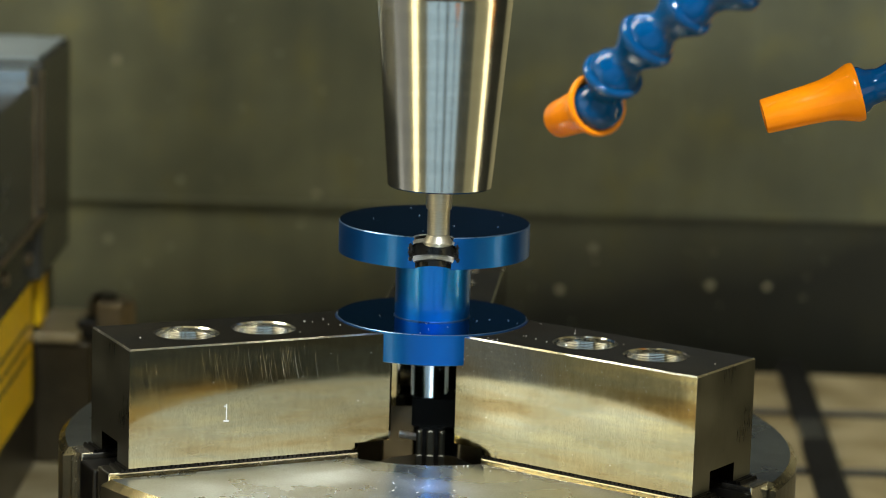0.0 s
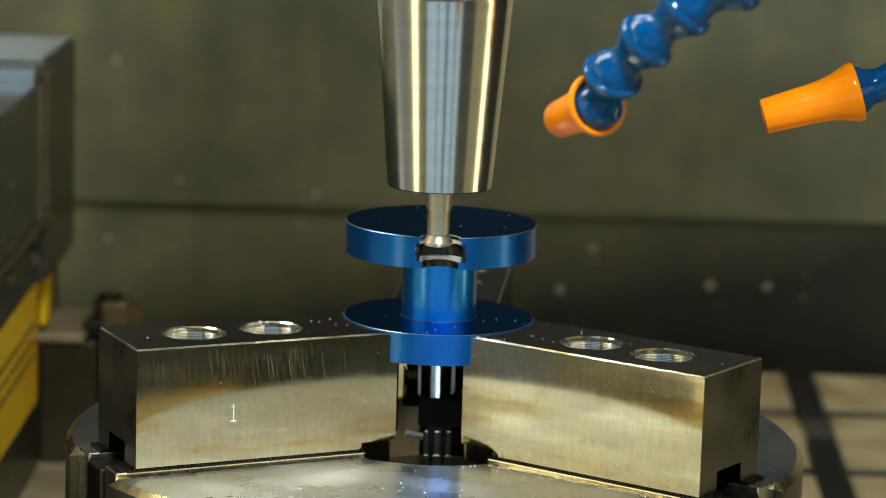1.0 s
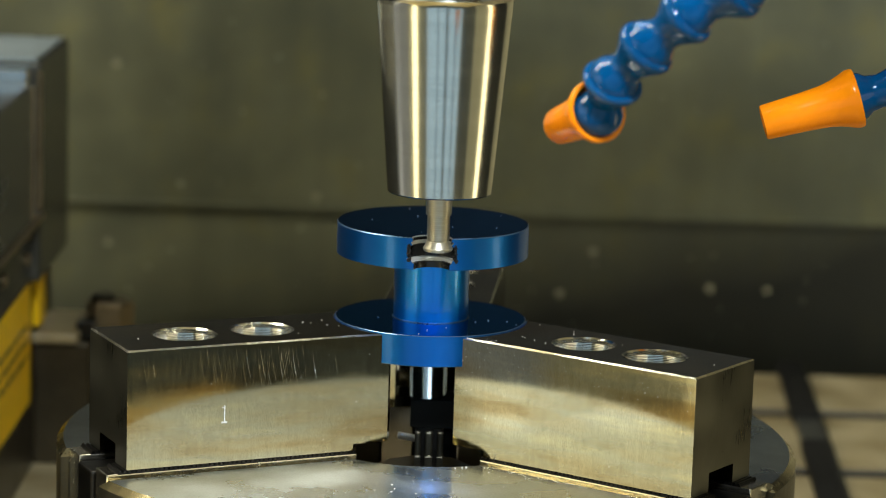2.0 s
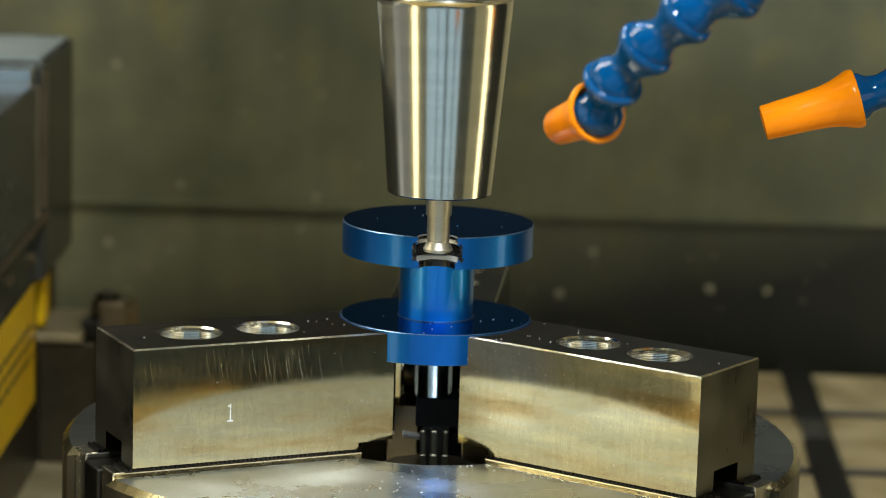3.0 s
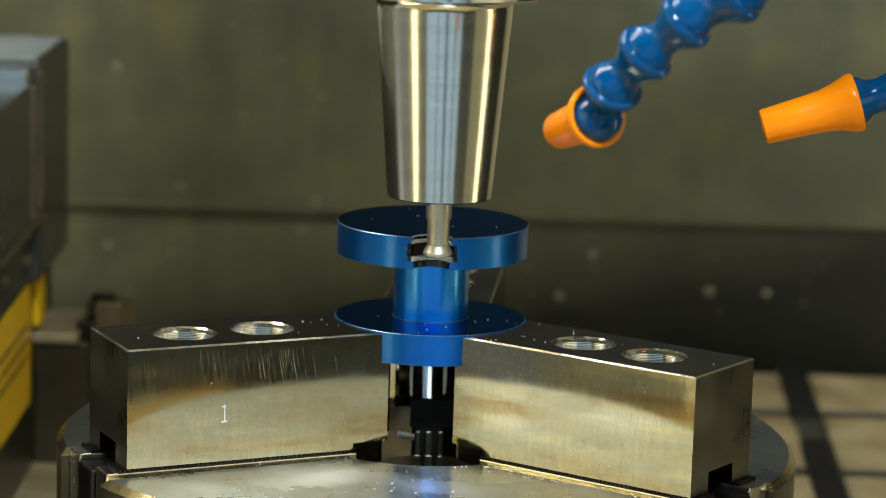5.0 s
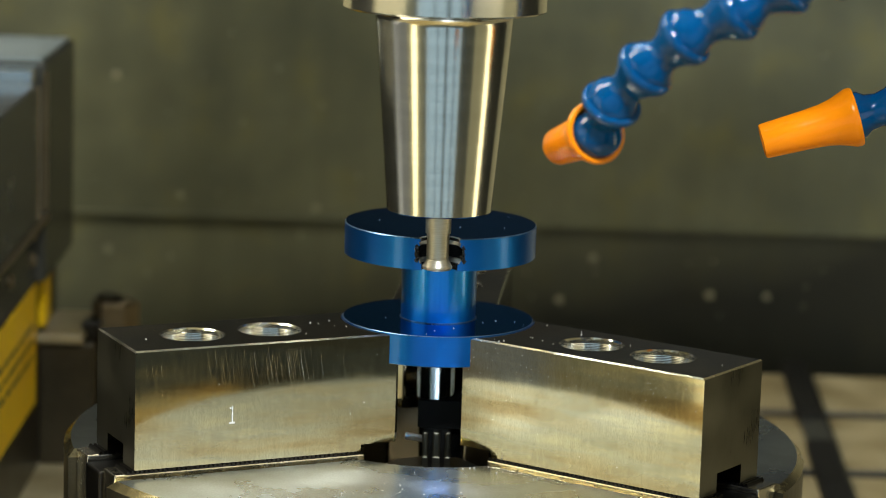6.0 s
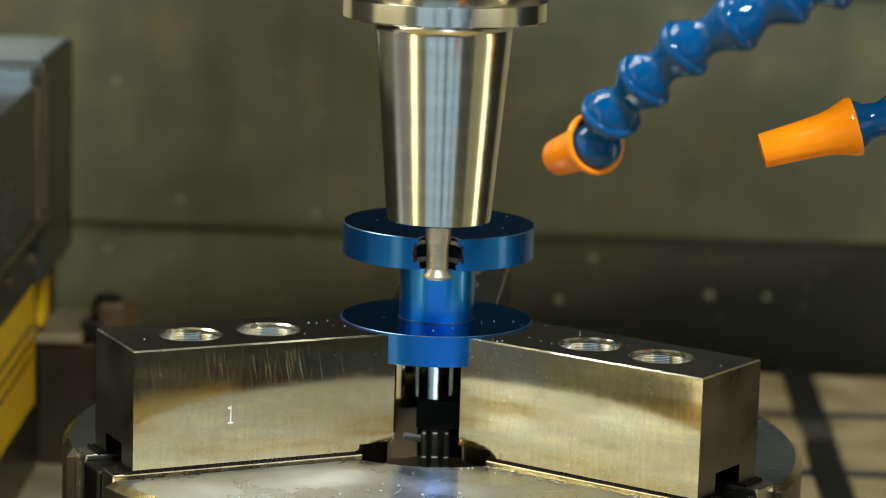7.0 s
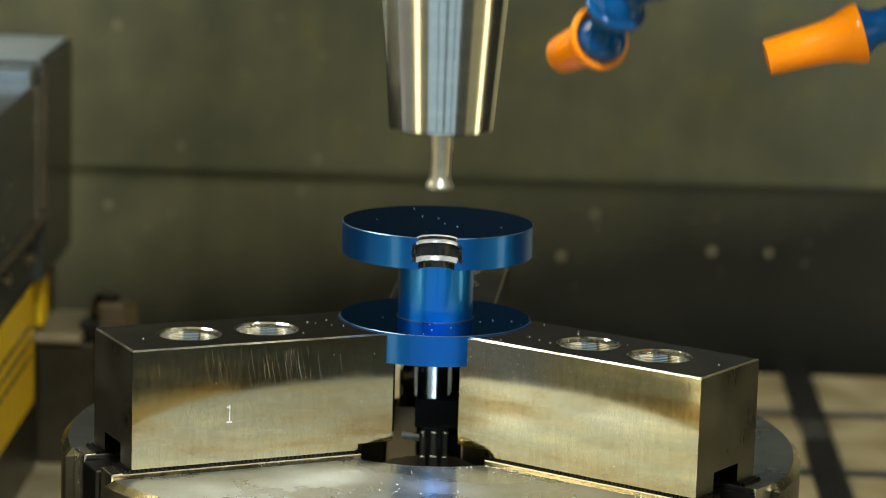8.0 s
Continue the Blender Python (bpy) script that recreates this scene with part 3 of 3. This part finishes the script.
def scatter():
    def on_disc(rnd):
        r, a = 30 * math.sqrt(rnd.random()), rnd.uniform(0, 6.28)
        x, y = r * math.cos(a), r * math.sin(a)
        return (x, y, 31.75) if math.hypot(x, y + 31) > 7.6 else (x, -y, 31.75)

    def on_flange(rnd):
        r, a = rnd.uniform(13.5, 30), rnd.uniform(3.3, 6.1)
        return r * math.cos(a), r * math.sin(a), 0.42

    def on_chuck(rnd):
        while True:
            x, y = rnd.gauss(0, 25), -rnd.uniform(40, 85)
            if math.hypot(x, y) > 40:
                return x, y, -39.38

    def on_jaw(a):
        def pick(rnd):
            while True:
                u, v = rnd.uniform(33, 108) if rnd.random() < 0.4 else rnd.uniform(32, 55), rnd.uniform(-16.5, 16.5)
                if math.hypot(u - 59, v) > 11 and math.hypot(u - 85, v) > 11:
                    c, s = math.cos(math.radians(a)), math.sin(math.radians(a))
                    return u * c - v * s, u * s + v * c, 0.01
        return pick
    def on_side(a, side, u0, u1, z0, z1):
        def pick(rnd):
            u, v = rnd.uniform(u0, u1), side * 18.1
            c, s = math.cos(math.radians(a)), math.sin(math.radians(a))
            return u * c - v * s, u * s + v * c, rnd.triangular(z0, z1, z0 + 0.7 * (z1 - z0)) - 0.1
        return pick
    label = "tiny bright aluminium chips scattered on the surface"
    return [chips("disc_chips", label, 9, on_disc, 1, 0.3), chips("flange_chips", label, 9, on_flange, 2, 0.3),
            chips("chuck_chips", label, 48, on_chuck, 3, 0.5), chips("jaw_chips", label, 7, on_jaw(205.543), 4, 0.4),
            chips("jaw_chips", label, 12, on_jaw(325.543), 5, 0.35),
            chips("side_chips", "fine bright specks stuck to the jaw side", 44, on_side(325.543, -1, 24, 109, -12.5, -2), 6, 0.12),
            chips("side_chips", "fine bright specks stuck to the jaw side", 12, on_side(325.543, -1, 24, 109, -36, -8), 7, 0.4),
            chips("side_chips", "fine bright specks stuck to the jaw side", 10, on_side(205.543, 1, 24, 109, -36, -2), 8, 0.35)]


def left_fixture():
    f = thing("fixture_block", "dark grey machined fixture tower with a yellow plate", "fixture", -165, 250, -130)
    Z = 130
    part("tower", box(-160, 0, 12, 100, Z - 45, Z + 48, 2.0), M_GREY, f)
    part("front_body", box(-160, 0, -260, -8, Z - 16, Z + 41.5, 1.5), M_GREY, f)
    part("rear_rail", box(-160, -4, -260, 14, Z - 45, Z + 30, 0.5), M_GREY, f)
    part("bright_strip", box(-160, -3, -7.8, 11.5, Z + 30.5, Z + 47.2, 0.6), M_CAP, f, "bright machined strip")
    # light from above put into a paler top plate than the sides
    part("lit_top", box(-158, -2, 14, 98, Z + 48.1, Z + 49.2, 0.3), M_TOP, f, "blue-grey top face, light from above put into its colour")
    # edge highlights of the corners, made as pale strips
    part("edge_highlight", box(-2.0, 0.8, -12.5, -8.4, Z - 14, Z + 40.5, 0.4), M_BRASS, f, "pale strip standing in for the corner's edge highlight")
    part("edge_highlight", box(-2.6, 0.6, 12.2, 15.0, Z - 14, Z + 44, 0.4), M_BRASS, f, "pale strip standing in for the corner's edge highlight")
    part("ledge", box(-3.5, 1.5, -260, 16, Z - 18, Z - 15.6, 0.4), M_BRASS, f, "pale worn ledge")
    part("foot", box(-160, -6, -260, 90, 0, Z - 45.3, 1.0), M_DARKSTEEL, f)
    pl = part("warning_plate", box(-6, -4.2, -140, 15, Z - 97, Z - 46, 0.3), M_YELLOW, f, "yellow plate with black print")
    part("warning_plate", box(-6, -3.0, 33, 50, Z - 68, Z - 45.4, 0.3), M_YELLOW, f, "small yellow plate")
    rnd = random.Random(3)
    for row in range(3):
        y = -138
        while y < 4:
            ln = rnd.uniform(4, 11)
            part("print_bar", box(-4.25, -4.0, y, min(y + ln, 11), Z - 63 - 6.5 * row, Z - 60.8 - 6.5 * row), M_BLACK, pl)
            y += ln + rnd.uniform(3, 6)
    for y, z in ((1, -20.2 - 2), (1, -33), (-60, -30)):
        part("screw", lathe([(0, 1.6), (2.2, 1.6), (2.8, 1.0), (2.8, 0)], 20, Matrix.Translation((-4.0, y, Z + z)) @ pose(0, 0, 0, 0, 90, 0)), M_BRASS, f, "small bright screw head", smooth=30)
    return f


def rear_clamp():
    c = thing("step_clamp", "oily dark brown steel clamp with a bolt on the table", "clamp", -150, 310, -130)
    part("riser", box(-22, 3, -22, 25, 0, 54, 1.5), M_RISER, c)
    part("clamp_bar", box(-24, -2, -26, 26, 54.2, 58.5, 1.0), M_TABLE, c, "pale worn clamp bar")
    bm = lathe([(0, 69), (9.0, 69), (10.4, 67.5), (10.4, 56), (0, 56)], 6, Matrix.Translation((9, 0, 0)))
    part("nut", bm, M_BRASS, c)
    part("stud", lathe([(0, 71.5), (4.6, 71.5), (5.4, 70.8), (5.4, 0), (0, 0)], 24, Matrix.Translation((6, 0, 0))), M_DARKSTEEL, c, "dark stud end", smooth=30)
    part("washer", box(-4, 4, -16, -2, 54.1, 62, 1.0), M_DARKSTEEL, c)
    return c


# ---- on the head -----------------------------------------------------------
TOOL = (1.35, -32.2)


def spindle():
    s = thing("tool_holder", "polished steel tapered shrink-fit tool holder with a slim cutter", "tool holder", TOOL[0], TOOL[1], 0)
    prof = [(3.9, 48.3), (15.7, 48.3), (16.45, 48.8), (21.35, 107.4), (21.5, 108.6), (21.9, 109.8), (22.6, 110.7), (23.4, 111.25), (24.4, 111.48), (31.2, 111.5), (31.8, 112.1), (31.8, 117.8), (31.3, 118.3),
            (27.2, 121.2), (27.2, 124.0), (31.3, 126.9), (31.8, 127.4), (31.8, 130.2), (31.2, 130.8), (20, 131)]
    part("taper_body", lathe(prof, 128), M_HOLDER, s, smooth=25)
    part("collar", lathe([(4.05, 48.9), (4.05, 41.6), (3.95, 41.2), (3.5, 41.1)], 40), M_SHANK, s, smooth=25)
    part("shank", lathe([(3.54, 41.4), (3.54, 33.3), (3.42, 33.15), (3.42, 32.95), (3.58, 32.8)], 40), M_SHANK, s, smooth=25)
    bm = lathe([(3.56, 32.85), (3.75, 32.3), (4.5, 30.95), (4.62, 30.7), (4.62, 30.25), (4.3, 29.7), (3.6, 29.5), (0, 29.45)], 40)
    for k in range(6):
        add_box(bm, 3.4, 4.72, -0.3, 0.3, 30.2, 30.9, 0.08, pose(0, 0, 0, 0, 0, 60 * k))
    part("cutter", bm, M_SHANK, s, "toothed cutting head", smooth=22)
    n = thing("spindle_nose", "grey steel spindle nose above the tool holder", "spindle", TOOL[0], TOOL[1], 0)
    part("nose", lathe([(20, 131.2), (44, 131.4), (46, 134), (46, 170), (62, 176), (62, 420), (0, 420)], 72), M_CHUCK, n, smooth=30)
    part("head_casting", box(-110, 110, 60, 540, 420, 560, 6), M_GREY, n)
    part("hose_arm", box(58, 150, -108, 40, 300.2, 318, 2), M_GREY, n)
    return s, n


def hose(name, label, pts, radius, nozzle, mouth, climb):
    """A jointed hose: waisted segments along pts, and a flared nozzle from mouth to its tip."""
    h = thing(name, label, "coolant hose")
    pts = list(pts)
    for goal in climb:
        a, b = Vector(pts[-1]), Vector(goal)
        n = max(1, round((b - a).length / 13))
        pts += [tuple(a.lerp(b, (k + 1) / n)) for k in range(n)]
    r = radius
    for a, b in zip(pts, pts[1:]):
        ln = (Vector(b) - Vector(a)).length
        prof = [(0.30 * r, -0.55 * r), (0.62 * r, -0.52 * r), (0.80 * r, -0.30 * r), (0.86 * r, 0.0), (0.80 * r, 0.28 * r), (0.64 * r, 0.5 * r), (0.58 * r, 0.40 * ln), (0.66 * r, 0.55 * ln),
                (0.93 * r, 0.80 * ln), (0.99 * r, 0.87 * ln), (1.01 * r, 0.93 * ln), (0.99 * r, 0.99 * ln), (0.92 * r, 1.03 * ln), (0.84 * r, 1.03 * ln), (0.8 * r, 0.7 * ln)]
        part("segment", lathe(prof, 40, along(a, b)), M_HOSE, h, smooth=40)
    tip, back = nozzle
    ln = (Vector(back) - Vector(tip)).length
    k = mouth
    prof = [(0.38 * k, 0.4), (0.40 * k, 0.0), (0.55 * k, 0.0), (0.59 * k, 0.5), (0.66 * k, 0.45 * ln), (0.71 * k, 0.64 * ln), (0.79 * k, 0.76 * ln), (0.93 * k, 0.88 * ln), (0.99 * k, 0.93 * ln), (1.0 * k, 0.98 * ln), (0.97 * k, ln), (0.86 * k, ln), (0.80 * k, 0.9 * ln), (0.5 * k, 0.5 * ln)]
    part("nozzle", lathe(prof, 48, along(tip, back)), M_ORANGE, h, "orange plastic nozzle", smooth=40)
    return h


def hoses():
    a = hose("coolant_hose", "blue jointed plastic coolant hose with an orange nozzle",
             [(44.0, -142.4, 89.7), (47.5, -149, 99.4), (56.1, -156, 109.8), (66.0, -162, 119.3), (79.3, -168, 127.4), (91.8, -172, 135.0), (103.0, -175, 139.4)], 8.4,
             ((34.3, -124, 83.0), (44.0, -143, 90.2)), 8.8, [(121, -176, 150), (131, -165, 195), (134, -135, 250), (135, -125, 300.5)])
    b = hose("coolant_hose", "dark blue jointed coolant hose with an orange nozzle",
             [(127.5, -45, 83.6), (146.0, -47, 89.6), (160, -50, 98), (168, -53, 114)], 9.0,
             ((99.9, -45, 75.0), (128.5, -45, 83.7)), 9.2, [(164, -56, 145), (156, -60, 200), (145, -62, 300.5)])
    return [a, b]


enclosure()
COVERS = covers()
RIDERS = [machine_table(), hose_bar(), chuck(), *jaws(), workpiece(), *scatter(), left_fixture(), rear_clamp()]
HOLDER, NOSE = spindle()
HOSES = hoses()

# table travel in millimetres: seconds, across, along
TABLE = [(0.0, 0.0, 0.0), (0.1, -0.5, -0.7), (0.2, -0.7, -1.5), (0.3, -0.35, -2.5), (0.4, 0.35, -3.1), (0.5, 1.4, -3.4), (0.6, 2.3, -2.9), (0.7, 3.0, -2.2), (0.8, 3.25, -1.3),
         (0.9, 2.9, -0.4), (1.0, 2.2, 0.3), (1.1, 1.15, 0.4), (1.2, 0.25, 0.1), (1.3, -0.45, -0.5), (1.4, -0.6, -1.3), (1.5, 0.3, -1.4), (1.6, 0.8, -1.2), (1.75, 0.9, -1.2), (1.9, 0.1, -1.6),
         (2.05, -0.5, -1.8), (2.2, -0.4, -2.7), (2.35, 0.7, -3.3), (2.5, 2.0, -3.0), (2.65, 3.0, -2.0), (2.8, 2.75, -0.6), (2.9, 2.2, 0.1), (3.0, 1.2, 0.4), (3.1, 0.35, 0.2), (3.2, -0.5, -0.4),
         (3.3, -0.5, -1.0), (3.4, 0.5, -1.2), (3.5, 1.2, -1.2), (3.6, 0.7, -0.9), (3.7, 0.2, -0.7), (3.8, -0.2, -0.9), (3.9, -0.5, -1.4), (4.0, -0.05, -2.0), (4.1, 0.7, -2.6), (4.2, 1.75, -2.6),
         (4.3, 2.6, -2.2), (4.4, 3.0, -1.6), (4.5, 2.7, -0.9), (4.6, 2.2, -0.2), (4.7, 1.5, 0.2), (4.85, 0.3, 0.1), (5.0, -0.5, -0.7), (5.15, -0.3, -1.6), (5.3, 0.9, -1.3), (5.5, 1.1, -1.1),
         (5.65, 0.6, -1.4), (5.8, 0.45, -2.0), (5.9, 1.2, -2.3), (6.0, 2.0, -2.0), (6.1, 1.75, -1.1), (6.2, 1.0, -0.7), (6.3, 0.5, -0.9), (6.4, 1.05, -1.2), (6.5, 1.25, -1.2), (6.6, 1.2, -1.2),
         (6.7, 1.05, -0.9), (6.8, 0.5, -0.8), (6.9, 0.5, -1.5), (7.0, 1.5, -2.0), (7.1, 2.1, -1.5), (7.2, 1.6, -0.8), (7.3, 0.55, -0.9), (7.4, 0.9, -1.2), (7.5, 1.05, -1.2), (8.1, 1.05, -1.2)]
# head height in millimetres
HEAD = [(0.0, 0.0), (1.6, 0.0), (1.75, -0.4), (2.0, -1.9), (2.8, -2.0), (3.3, -2.05), (3.5, -2.3), (3.8, -2.5), (4.7, -2.55), (5.0, -3.2), (5.4, -6.6), (5.6, -7.5), (6.0, -7.7), (6.3, -7.8),
        (6.5, -8.9), (6.7, -10.2), (6.85, -10.6), (7.0, -10.65), (7.5, -10.65), (7.55, -9.0), (7.6, -5.2), (7.7, 5.4), (7.75, 9.8), (7.8, 11.4), (7.9, 11.6), (7.93, 12.8), (8.0, 18.1), (8.1, 32.0)]


def motions():
    for ob in RIDERS:
        base = ob.matrix_world.copy()
        walk(ob, [(t, Matrix.Translation((x * MM, y * MM, 0)) @ base) for t, x, y in TABLE])
    for ob in [NOSE, COVERS[0], *HOSES]:
        base = ob.matrix_world.copy()
        walk(ob, [(t, Matrix.Translation((0, 0, z * MM)) @ base) for t, z in HEAD])
    base = COVERS[1].matrix_world.copy()
    walk(COVERS[1], [(t, Matrix.Translation((0, 0, max(z, -5.3) * MM)) @ base) for t, z in HEAD])
    # the cutter spins as it goes down
    times = [k / 30 for k in range(244)]
    zs = np.interp(times, [t for t, _ in HEAD], [z for _, z in HEAD])
    base = HOLDER.matrix_world.copy()
    walk(HOLDER, [(t, Matrix.Translation((0, 0, z * MM)) @ base @ pose(0, 0, 0, 0, 0, -77 * k)) for k, (t, z) in enumerate(zip(times, zs))])


motions()
